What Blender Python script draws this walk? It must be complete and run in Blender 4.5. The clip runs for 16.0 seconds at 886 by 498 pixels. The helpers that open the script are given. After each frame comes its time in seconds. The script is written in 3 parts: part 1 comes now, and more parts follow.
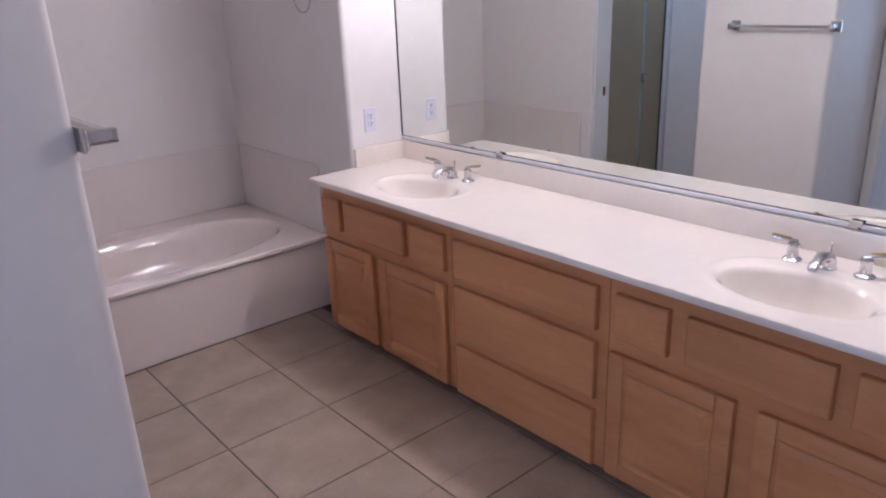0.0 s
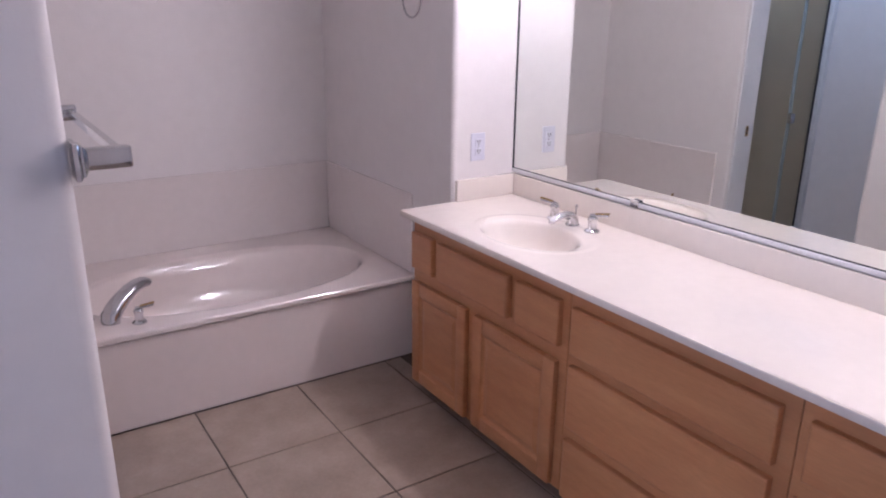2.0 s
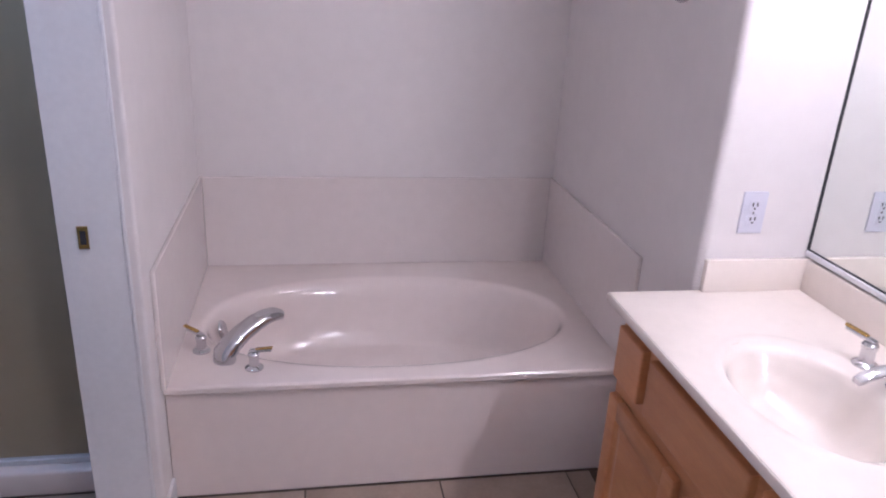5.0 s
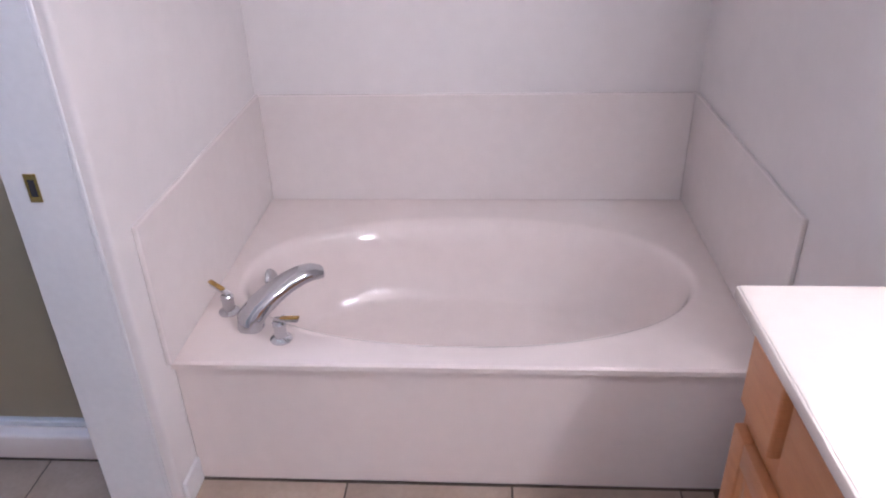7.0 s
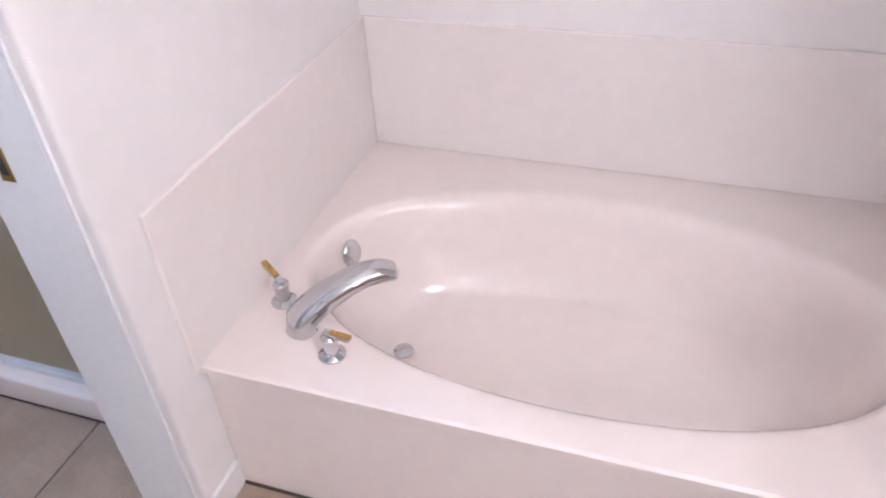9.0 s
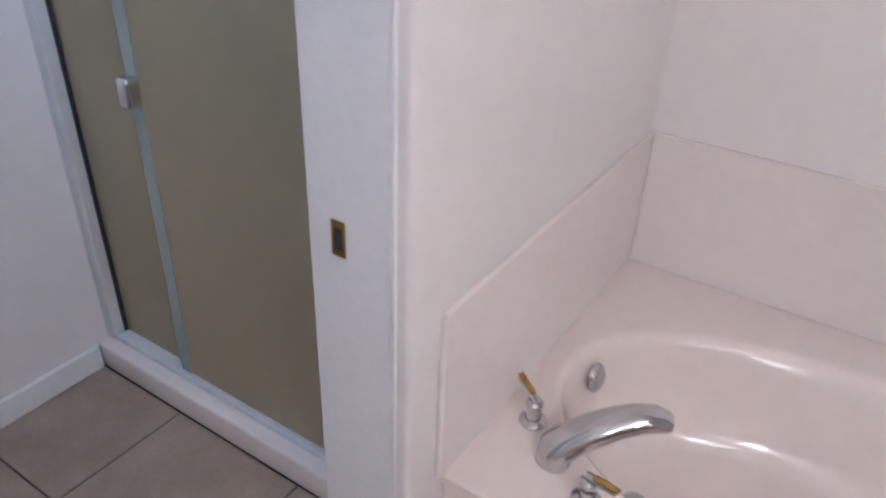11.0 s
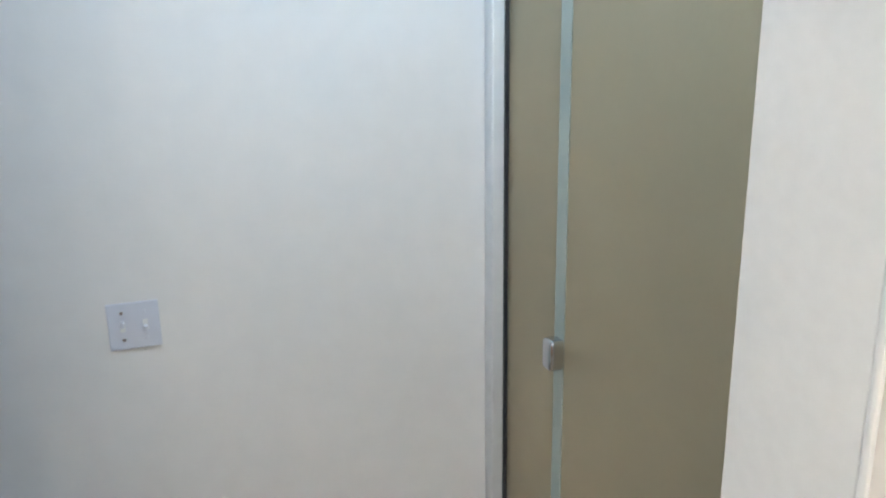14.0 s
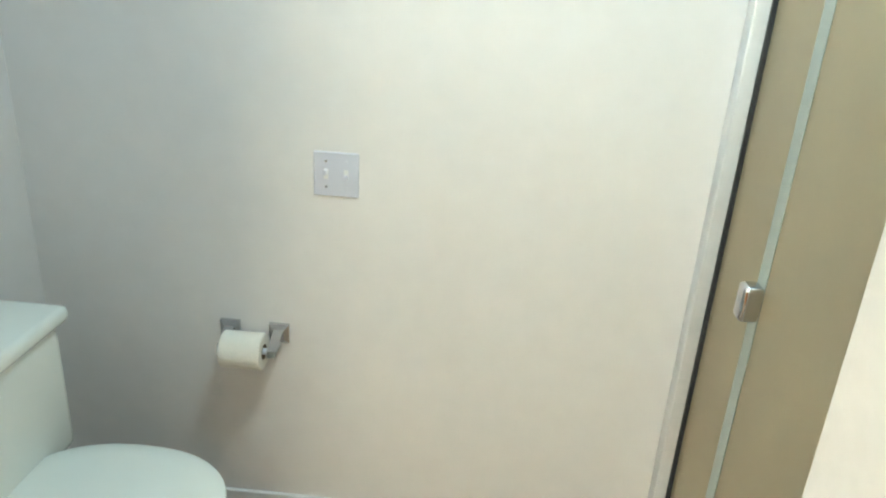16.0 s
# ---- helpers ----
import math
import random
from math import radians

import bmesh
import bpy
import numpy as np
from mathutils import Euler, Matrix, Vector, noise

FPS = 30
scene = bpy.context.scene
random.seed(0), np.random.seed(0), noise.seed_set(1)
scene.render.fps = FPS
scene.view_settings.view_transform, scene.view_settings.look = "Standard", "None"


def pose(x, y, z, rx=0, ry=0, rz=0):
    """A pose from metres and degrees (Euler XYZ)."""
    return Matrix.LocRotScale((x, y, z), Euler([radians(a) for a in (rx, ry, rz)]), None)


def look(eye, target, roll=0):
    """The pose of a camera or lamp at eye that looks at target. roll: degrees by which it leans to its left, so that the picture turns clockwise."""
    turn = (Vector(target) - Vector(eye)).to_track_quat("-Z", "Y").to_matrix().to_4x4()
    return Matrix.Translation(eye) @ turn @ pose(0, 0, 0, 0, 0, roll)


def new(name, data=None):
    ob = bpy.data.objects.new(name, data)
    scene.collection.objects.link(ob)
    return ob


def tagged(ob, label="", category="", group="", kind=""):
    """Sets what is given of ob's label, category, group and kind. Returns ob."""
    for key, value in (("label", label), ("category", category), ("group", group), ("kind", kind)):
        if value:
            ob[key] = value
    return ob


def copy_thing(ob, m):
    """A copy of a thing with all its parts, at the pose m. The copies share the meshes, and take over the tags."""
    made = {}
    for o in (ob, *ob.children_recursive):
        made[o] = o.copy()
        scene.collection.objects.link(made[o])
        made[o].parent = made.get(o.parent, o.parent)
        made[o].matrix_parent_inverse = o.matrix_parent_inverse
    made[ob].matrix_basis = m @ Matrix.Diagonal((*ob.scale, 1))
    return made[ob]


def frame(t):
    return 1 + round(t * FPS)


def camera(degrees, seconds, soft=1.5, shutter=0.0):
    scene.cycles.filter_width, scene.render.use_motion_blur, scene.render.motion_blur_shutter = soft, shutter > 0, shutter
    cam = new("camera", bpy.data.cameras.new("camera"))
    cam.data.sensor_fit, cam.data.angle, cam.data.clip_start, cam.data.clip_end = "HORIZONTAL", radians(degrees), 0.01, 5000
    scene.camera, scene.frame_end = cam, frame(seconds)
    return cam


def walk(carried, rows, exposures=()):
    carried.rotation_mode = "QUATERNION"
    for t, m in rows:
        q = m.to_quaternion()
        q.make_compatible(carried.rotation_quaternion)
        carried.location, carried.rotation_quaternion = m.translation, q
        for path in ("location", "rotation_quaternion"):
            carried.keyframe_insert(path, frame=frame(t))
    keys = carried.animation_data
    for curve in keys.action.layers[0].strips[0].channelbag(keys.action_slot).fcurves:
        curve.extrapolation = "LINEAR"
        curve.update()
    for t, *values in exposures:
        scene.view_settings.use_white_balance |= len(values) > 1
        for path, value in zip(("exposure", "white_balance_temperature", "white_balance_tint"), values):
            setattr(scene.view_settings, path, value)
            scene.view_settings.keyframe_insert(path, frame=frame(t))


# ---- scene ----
cam = camera(62.7, 16.0, soft=2.0, shutter=0.3)
PATH = [
    (0, (-2.304, -3.318, 1.665), (-1.09, -1.879, 0.989), -2.4),
    (0.5, (-2.227, -3.237, 1.658), (-1.053, -1.771, 0.97), -2.6),
    (1, (-2.149, -3.148, 1.622), (-1.023, -1.633, 0.96), -2.2),
    (1.5, (-2.069, -2.976, 1.604), (-0.987, -1.421, 0.964), -1.0),
    (2, (-2.014, -2.799, 1.598), (-0.969, -1.209, 0.98), 0.6),
    (2.5, (-1.946, -2.664, 1.606), (-0.972, -1.024, 1.003), 2.0),
    (3, (-1.781, -2.548, 1.605), (-0.942, -0.831, 1.014), 2.5),
    (3.5, (-1.626, -2.424, 1.607), (-0.933, -0.643, 1.018), 2.7),
    (4, (-1.517, -2.316, 1.595), (-0.96, -0.487, 1.008), 3.0),
    (4.5, (-1.432, -2.161, 1.621), (-0.993, -0.319, 0.979), 2.9),
    (5, (-1.373, -1.997, 1.623), (-1.019, -0.163, 0.908), 3.2),
    (7.5, (-0.968, -1.238, 1.512), (-1.195, 0.409, 0.4), -2.9),
    (8, (-0.94, -1.036, 1.518), (-1.263, 0.514, 0.270), -3.8),
    (10.5, (-1.188, -0.782, 1.443), (-2.019, 0.654, 0.327), 0.6),
    (11, (-1.315, -0.835, 1.502), (-2.223, 0.609, 0.458), 2.5),
    (11.5, (-1.434, -0.865, 1.535), (-2.461, 0.584, 0.615), 4.6),
    (12, (-1.487, -0.903, 1.599), (-2.639, 0.496, 0.753), 4.1),
    (12.5, (-1.499, -0.904, 1.612), (-2.82, 0.398, 0.865), 2.3),
    (13, (-1.482, -0.897, 1.535), (-2.987, 0.298, 0.981), 0.7),
    (13.5, (-1.451, -0.794, 1.517), (-3.134, 0.181, 1.053), -0.4),
    (14, (-1.456, -0.662, 1.528), (-3.264, 0.045, 1.049), -0.9),
    (14.5, (-1.492, -0.559, 1.565), (-3.343, -0.115, 0.953), -0.7),
    (15, (-1.482, -0.482, 1.499), (-3.378, -0.301, 0.888), 1.5),
    (15.5, (-1.52, -0.444, 1.524), (-3.382, -0.432, 0.795), 2.7),
    (16, (-1.511, -0.397, 1.484), (-3.36, -0.508, 0.729), 3.5),
]
EXPOSURES = [(0.0, 0.15, 5800, 23), (1.0, 0.28, 5800, 28), (2.0, 0.25, 5800, 28), (3.5, 0.18, 5950, 26), (5.0, 0.42, 5650, 26), (7.4, 1.0, 5650, 20),
             (8.2, 1.3, 5700, 18), (10.4, 1.15, 5850, 13), (11.0, 0.65, 5850, 14), (12.0, 0.25, 5500, 17), (12.6, 0.4, 5450, 18), (13.2, 0.55, 5750, 18),
             (13.8, 0.85, 6200, 8), (14.4, 1.6, 7500, -9), (15.0, 1.65, 7900, -9), (16.0, 1.75, 7800, -9)]
walk(cam, [(t, look(eye, target, roll)) for t, eye, target, roll in PATH], EXPOSURES)

# ---- light ----
world = bpy.data.worlds.new("world")
scene.world = world
world.use_nodes = True
wn = world.node_tree.nodes
sky = wn.new("ShaderNodeTexSky")
sky.sky_type = "NISHITA"
sky.sun_disc = False
sky.sun_elevation = radians(40)
sky.sun_rotation = radians(200)
world.node_tree.links.new(sky.outputs[0], wn["Background"].inputs[0])
wn["Background"].inputs[1].default_value = 0.08


def area_lamp(name, where, towards, size_x, size_y, power, color):
    data = bpy.data.lights.new(name, "AREA")
    data.shape, data.size, data.size_y, data.energy, data.color = "RECTANGLE", size_x, size_y, power, color
    ob = new(name, data)
    ob.matrix_world = look(where, towards)
    return ob


BEDROOM_WINDOW = area_lamp("bedroom_daylight", (-5.96, -3.0, 1.35), (-2.4, -2.9, 1.2), 1.6, 1.2, 38, (0.62, 0.79, 1.0))
SKYLIGHT = area_lamp("toilet_room_skylight", (-2.35, -0.25, 2.54), (-2.75, -0.2, 0.6), 0.35, 0.35, 9.5, (0.50, 0.72, 1.0))

# ---- materials ----


def material(name, color, rough=0.5, metal=0.0, vary=0.0, scale=3.0, color2=None, bump=0.0, bump_scale=200.0, coat=0.0,
             trans=0.0, random_piece=0.0, stretch=(1, 1, 1), ior=1.45, fine=0.0, rough_vary=0.0):
    mat = bpy.data.materials.new(name)
    mat.use_nodes = True
    nt = mat.node_tree
    n, ln = nt.nodes, nt.links
    b = n["Principled BSDF"]
    b.inputs["Roughness"].default_value = rough
    b.inputs["Metallic"].default_value = metal
    b.inputs["Coat Weight"].default_value = coat
    b.inputs["Coat Roughness"].default_value = 0.12
    b.inputs["Transmission Weight"].default_value = trans
    b.inputs["IOR"].default_value = ior
    b.inputs["Base Color"].default_value = (*color, 1)
    co = n.new("ShaderNodeTexCoord")
    mp = n.new("ShaderNodeMapping")
    mp.inputs["Scale"].default_value = stretch
    ln.new(co.outputs["Object"], mp.inputs["Vector"])
    last = None
    if color2 or vary:
        c2 = color2 or tuple(c * (1 - vary) for c in color)
        nz = n.new("ShaderNodeTexNoise")
        nz.inputs["Scale"].default_value = scale
        nz.inputs["Detail"].default_value = 6
        nz.inputs["Roughness"].default_value = 0.62
        ln.new(mp.outputs[0], nz.inputs["Vector"])
        ramp = n.new("ShaderNodeValToRGB")
        ramp.color_ramp.elements[0].position, ramp.color_ramp.elements[1].position = 0.32, 0.68
        ramp.color_ramp.elements[0].color, ramp.color_ramp.elements[1].color = (*c2, 1), (*color, 1)
        ln.new(nz.outputs["Fac"], ramp.inputs[0])
        last = ramp.outputs[0]
        if random_piece:
            info = n.new("ShaderNodeObjectInfo")
            m1 = n.new("ShaderNodeMath")
            m1.operation = "MULTIPLY_ADD"
            m1.inputs[1].default_value, m1.inputs[2].default_value = random_piece, 1 - random_piece / 2
            ln.new(info.outputs["Random"], m1.inputs[0])
            hs = n.new("ShaderNodeHueSaturation")
            ln.new(m1.outputs[0], hs.inputs["Value"])
            ln.new(last, hs.inputs["Color"])
            last = hs.outputs[0]
            off = n.new("ShaderNodeVectorMath")
            off.operation = "ADD"
            sc = n.new("ShaderNodeVectorMath")
            sc.operation = "SCALE"
            sc.inputs["Scale"].default_value = 37
            comb = n.new("ShaderNodeCombineXYZ")
            ln.new(info.outputs["Random"], comb.inputs[0])
            ln.new(info.outputs["Random"], comb.inputs[1])
            ln.new(comb.outputs[0], sc.inputs[0])
            ln.new(mp.outputs[0], off.inputs[0])
            ln.new(sc.outputs[0], off.inputs[1])
            ln.new(off.outputs[0], nz.inputs["Vector"])
        if fine:
            n2 = n.new("ShaderNodeTexNoise")
            n2.inputs["Scale"].default_value = scale * 14
            n2.inputs["Detail"].default_value = 4
            ln.new(mp.outputs[0], n2.inputs["Vector"])
            mr = n.new("ShaderNodeMapRange")
            mr.inputs["From Min"].default_value, mr.inputs["From Max"].default_value = 0.3, 0.7
            mr.inputs["To Min"].default_value, mr.inputs["To Max"].default_value = 1 - fine, 1.0
            ln.new(n2.outputs["Fac"], mr.inputs["Value"])
            h2 = n.new("ShaderNodeHueSaturation")
            ln.new(mr.outputs[0], h2.inputs["Value"])
            ln.new(last, h2.inputs["Color"])
            last = h2.outputs[0]
        ln.new(last, b.inputs["Base Color"])
    if rough_vary:
        n3 = n.new("ShaderNodeTexNoise")
        n3.inputs["Scale"].default_value = 5
        n3.inputs["Detail"].default_value = 5
        ln.new(co.outputs["Object"], n3.inputs["Vector"])
        m3 = n.new("ShaderNodeMapRange")
        m3.inputs["To Min"].default_value, m3.inputs["To Max"].default_value = max(0.02, rough - rough_vary), rough + rough_vary
        ln.new(n3.outputs["Fac"], m3.inputs["Value"])
        ln.new(m3.outputs[0], b.inputs["Roughness"])
    if bump:
        nb = n.new("ShaderNodeTexNoise")
        nb.inputs["Scale"].default_value = bump_scale
        nb.inputs["Detail"].default_value = 3
        ln.new(mp.outputs[0], nb.inputs["Vector"])
        bp = n.new("ShaderNodeBump")
        bp.inputs["Strength"].default_value = bump
        bp.inputs["Distance"].default_value = 0.002
        ln.new(nb.outputs["Fac"], bp.inputs["Height"])
        ln.new(bp.outputs[0], b.inputs["Normal"])
    return mat


PAINT = material("wall_paint", (0.79, 0.75, 0.74), 0.55, vary=0.05, scale=1.2, bump=0.15, bump_scale=90, fine=0.03)
CEIL = material("ceiling_paint", (0.80, 0.79, 0.77), 0.9, vary=0.04, scale=1.5, bump=0.6, bump_scale=60)
TRIM = material("trim_paint", (0.80, 0.79, 0.80), 0.35, vary=0.05, scale=4, fine=0.04)
MARBLE = material("cultured_marble", (0.85, 0.77, 0.70), 0.12, vary=0.05, scale=2.2, coat=0.5, fine=0.03, rough_vary=0.05)
TUBMARBLE = material("tub_marble", (0.81, 0.725, 0.69), 0.09, color2=(0.79, 0.69, 0.65), scale=1.6, coat=0.4, fine=0.03, rough_vary=0.05)
SURROUND = material("surround_marble", (0.79, 0.735, 0.715), 0.11, color2=(0.775, 0.705, 0.68), scale=2.0, coat=0.3, fine=0.03, rough_vary=0.06)
MAPLE = material("maple_wood", (0.61, 0.285, 0.125), 0.42, color2=(0.51, 0.21, 0.085), scale=3.0, stretch=(1, 1, 5), bump=0.15,
                 bump_scale=120, fine=0.10, random_piece=0.10, rough_vary=0.08, coat=0.15)
MAPLE_H = material("maple_wood_across", (0.61, 0.285, 0.125), 0.42, color2=(0.52, 0.22, 0.09), scale=3.0, stretch=(1, 0.7, 6), bump=0.15,
                   bump_scale=120, fine=0.10, random_piece=0.10, rough_vary=0.08, coat=0.15)
TILE = material("floor_tile", (0.39, 0.295, 0.23), 0.36, color2=(0.29, 0.215, 0.165), scale=5.0, bump=0.2, bump_scale=40, fine=0.10,
                random_piece=0.10, rough_vary=0.1)
GROUT = material("grout", (0.11, 0.085, 0.065), 0.9, vary=0.3, scale=14, bump=0.5, bump_scale=150)
CARPET = material("brown_floor", (0.12, 0.06, 0.035), 0.7, vary=0.3, scale=6)
CHROME = material("chrome", (0.62, 0.62, 0.64), 0.10, metal=1.0, vary=0.06, scale=30, rough_vary=0.04)
BRASS = material("brass", (0.62, 0.40, 0.13), 0.22, metal=1.0, vary=0.2, scale=60)
ALU = material("white_aluminium", (0.72, 0.72, 0.74), 0.35, metal=0.25, vary=0.08, scale=9)
DARK = material("dark_gasket", (0.03, 0.03, 0.035), 0.6, vary=0.3, scale=20)
MIRROR = material("mirror_silver", (0.86, 0.89, 0.865), 0.006, metal=1.0)
GLASS = material("obscure_glass", (0.66, 0.56, 0.39), 0.36, trans=0.5, vary=0.12, scale=1.5, bump=0.25, bump_scale=70, ior=1.3)
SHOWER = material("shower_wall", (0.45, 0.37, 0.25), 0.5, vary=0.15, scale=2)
PLASTIC = material("white_plastic", (0.64, 0.64, 0.72), 0.35, vary=0.03, scale=30)
STILE = material("frosted_edge", (0.34, 0.39, 0.36), 0.3, vary=0.15, scale=6, coat=0.4)
SLOT = material("dark_slot", (0.05, 0.045, 0.05), 0.7, vary=0.2, scale=60)
PORCELAIN = material("porcelain", (0.80, 0.82, 0.78), 0.10, vary=0.02, scale=3, coat=0.5)
SEAT = material("seat_plastic", (0.82, 0.84, 0.80), 0.22, vary=0.02, scale=3)
PAPER = material("tissue_paper", (0.82, 0.77, 0.70), 0.95, vary=0.05, scale=40, bump=0.6, bump_scale=300)
CARDBOARD = material("cardboard", (0.22, 0.16, 0.11), 0.9, vary=0.2, scale=60)
BLUEWALL = material("bedroom_paint", (0.45, 0.50, 0.62), 0.7, vary=0.06, scale=2)

BULB = bpy.data.materials.new("lamp_glass")
BULB.use_nodes = True
BULB.node_tree.nodes["Principled BSDF"].inputs["Emission Color"].default_value = (1.0, 0.94, 0.89, 1)
BULB.node_tree.nodes["Principled BSDF"].inputs["Emission Strength"].default_value = 115.0

# ---- builders ----


def thing(name, where=(0, 0, 0), label="", category="", group="", kind="", turn=0.0):
    ob = new(name)
    ob.empty_display_size = 0.05
    ob.matrix_world = pose(*where, 0, 0, turn)
    return tagged(ob, label, category, group, kind)


def part(name, bm, mat, parent=None, label="", smooth=False, kind=""):
    me = bpy.data.meshes.new(name)
    bmesh.ops.recalc_face_normals(bm, faces=bm.faces[:])
    bm.to_mesh(me)
    bm.free()
    me.materials.append(mat)
    if smooth:
        for p in me.polygons:
            p.use_smooth = True
        me.set_sharp_from_angle(angle=radians(38))
    ob = new(name, me)
    if parent:
        ob.parent = parent
    return tagged(ob, label, kind=kind)


def add_box(bm, x0, x1, y0, y1, z0, z1, bevel=0.0, seg=1):
    made = bmesh.ops.create_cube(bm, size=1.0, matrix=Matrix.Translation(((x0 + x1) / 2, (y0 + y1) / 2, (z0 + z1) / 2))
                                 @ Matrix.Diagonal((x1 - x0, y1 - y0, z1 - z0, 1)))
    if bevel:
        edges = {e for v in made["verts"] for e in v.link_edges}
        bmesh.ops.bevel(bm, geom=list(edges), offset=bevel, segments=seg, profile=0.5, affect="EDGES")
    return made["verts"]


def box(x0, x1, y0, y1, z0, z1, bevel=0.0, seg=1):
    bm = bmesh.new()
    add_box(bm, x0, x1, y0, y1, z0, z1, bevel, seg)
    return bm


def wall(name, x0, x1, y0, y1, z0, z1, mat=PAINT, corners=(), radius=0.02, label="", holes=()):
    """A wall block whose upright edges at the given plan corners are rounded."""
    bm = box(x0, x1, y0, y1, z0, z1)
    if corners:
        edges = [e for e in bm.edges if abs(e.verts[0].co.z - e.verts[1].co.z) > 0.1
                 and any(abs(e.verts[0].co.x - a) < 1e-4 and abs(e.verts[0].co.y - b) < 1e-4 for a, b in corners)]
        bmesh.ops.bevel(bm, geom=edges, offset=radius, segments=6, profile=0.5, affect="EDGES")
    return part(name, bm, mat, None, label, smooth=bool(corners), kind="structure")


def lathe(bm, profile, axis=(0, 0, 0), steps=24, turn=None):
    """Adds a surface of revolution about z through axis; profile: (radius, z) pairs."""
    rings = []
    m = Matrix.Translation(axis) @ (turn or Matrix.Identity(4))
    for r, z in profile:
        rings.append([bm.verts.new(m @ Vector((r * math.cos(2 * math.pi * k / steps), r * math.sin(2 * math.pi * k / steps), z)))
                      for k in range(steps)])
    for a, b in zip(rings, rings[1:]):
        for k in range(steps):
            bm.faces.new((a[k], a[(k + 1) % steps], b[(k + 1) % steps], b[k]))
    bm.faces.new(rings[0][::-1])
    bm.faces.new(rings[-1])
    return bm


def tube(bm, points, sizes, steps=14):
    """Adds a swept tube along points; sizes: (half width, half height) at each point."""
    rings = []
    pts = [Vector(p) for p in points]
    for i, p in enumerate(pts):
        d = (pts[min(i + 1, len(pts) - 1)] - pts[max(i - 1, 0)]).normalized()
        side = d.cross(Vector((0, 0, 1)))
        side = side.normalized() if side.length > 1e-3 else Vector((1, 0, 0))
        up = side.cross(d).normalized()
        w, h = sizes[i]
        rings.append([bm.verts.new(p + side * w * math.cos(2 * math.pi * k / steps) + up * h * math.sin(2 * math.pi * k / steps))
                      for k in range(steps)])
    for a, b in zip(rings, rings[1:]):
        for k in range(steps):
            bm.faces.new((a[k], a[(k + 1) % steps], b[(k + 1) % steps], b[k]))
    bm.faces.new(rings[0][::-1])
    bm.faces.new(rings[-1])
    return bm


def loft(bm, rings, close_last=True, close_first=False):
    """Joins rings of equally many points."""
    made = [[bm.verts.new(p) for p in ring] for ring in rings]
    count = len(made[0])
    for a, b in zip(made, made[1:]):
        for k in range(count):
            bm.faces.new((a[k], a[(k + 1) % count], b[(k + 1) % count], b[k]))
    if close_last:
        bm.faces.new(made[-1])
    if close_first:
        bm.faces.new(made[0][::-1])
    return made


def oval(cx, cy, rx, ry, z, steps, power=2.0):
    out = []
    for k in range(steps):
        a = 2 * math.pi * k / steps
        c, s = math.cos(a), math.sin(a)
        out.append((cx + rx * math.copysign(abs(c) ** (2 / power), c), cy + ry * math.copysign(abs(s) ** (2 / power), s), z))
    return out


def rim_of_rect(cx, cy, x0, x1, y0, y1, z, steps):
    """Points on a rectangle at the same angles as an oval's about (cx, cy), with its corners met exactly."""
    corners = [math.atan2(y - cy, x - cx) % (2 * math.pi) for x, y in ((x1, y1), (x0, y1), (x0, y0), (x1, y0))]
    angles = [2 * math.pi * k / steps for k in range(steps)]
    for c in corners:
        k = min(range(steps), key=lambda i: abs(angles[i] - c))
        angles[k] = c
    out = []
    for a in angles:
        c, s = math.cos(a), math.sin(a)
        t = min((x1 - cx) / c if c > 1e-9 else (x0 - cx) / c if c < -1e-9 else 1e9,
                (y1 - cy) / s if s > 1e-9 else (y0 - cy) / s if s < -1e-9 else 1e9)
        out.append((cx + t * c, cy + t * s, z))
    return out


# ---- plan: metres; x towards the mirror wall, y towards the tub ----
H = 2.55
WX = -1.82      # face of the wall that faces the mirror
WX2 = -2.015    # its far face
WING_X, WING_Y = -0.33, -0.305
BACK = 0.96
JAMB_N, JAMB_S, WALL_END = -0.115, -0.88, -1.64
TWX = -1.895    # face of the towel bar's wall
TX = -3.08      # far wall of the toilet room
TS = -1.49
SHY = 0.05     # front of the shower's kerb
SHB = 0.95
SOUTH, WEST = -4.7, -2.62

part("ceiling", box(-6.0, 0.15, -4.95, 1.2, H, H + 0.12), CEIL, kind="structure")
wall("wall_mirror_side", 0, 0.14, -4.7, BACK + 0.14, 0, H)
wall("wall_wing", WING_X, -0.0, WING_Y, BACK, 0, H, corners=[(WING_X, WING_Y)], radius=0.022)
wall("wall_tub_back", -2.2, 0.0, BACK, BACK + 0.14, 0, H)
wall("wall_tub_side", WX2, WX, JAMB_N, BACK, 0, H, corners=[(WX, JAMB_N), (WX2, JAMB_N)], radius=0.012)
wall("wall_towel_bar", TWX - 0.13, TWX, WALL_END, JAMB_S, 0, H, corners=[(TWX, WALL_END), (TWX, JAMB_S)], radius=0.022)
wall("wall_over_door", WX2, TWX, JAMB_S + 0.001, JAMB_N, 2.06, H)
wall("wall_toilet_south", TX - 0.14, TWX - 0.13, WALL_END, TS, 0, H)
wall("wall_toilet_west", TX - 0.14, TX, TS, SHB + 0.14, 0, H)
wall("wall_shower_back", TX, WX2, SHB, SHB + 0.14, 0, H)
wall("wall_bedroom_side", WEST - 0.12, WEST, -4.7, -4.05, 0, H)
wall("wall_bedroom_over", WEST - 0.12, WEST, -4.05, WALL_END, 2.1, H)
wall("wall_south", -6.0, 0.14, SOUTH - 0.14, SOUTH, 0, H)
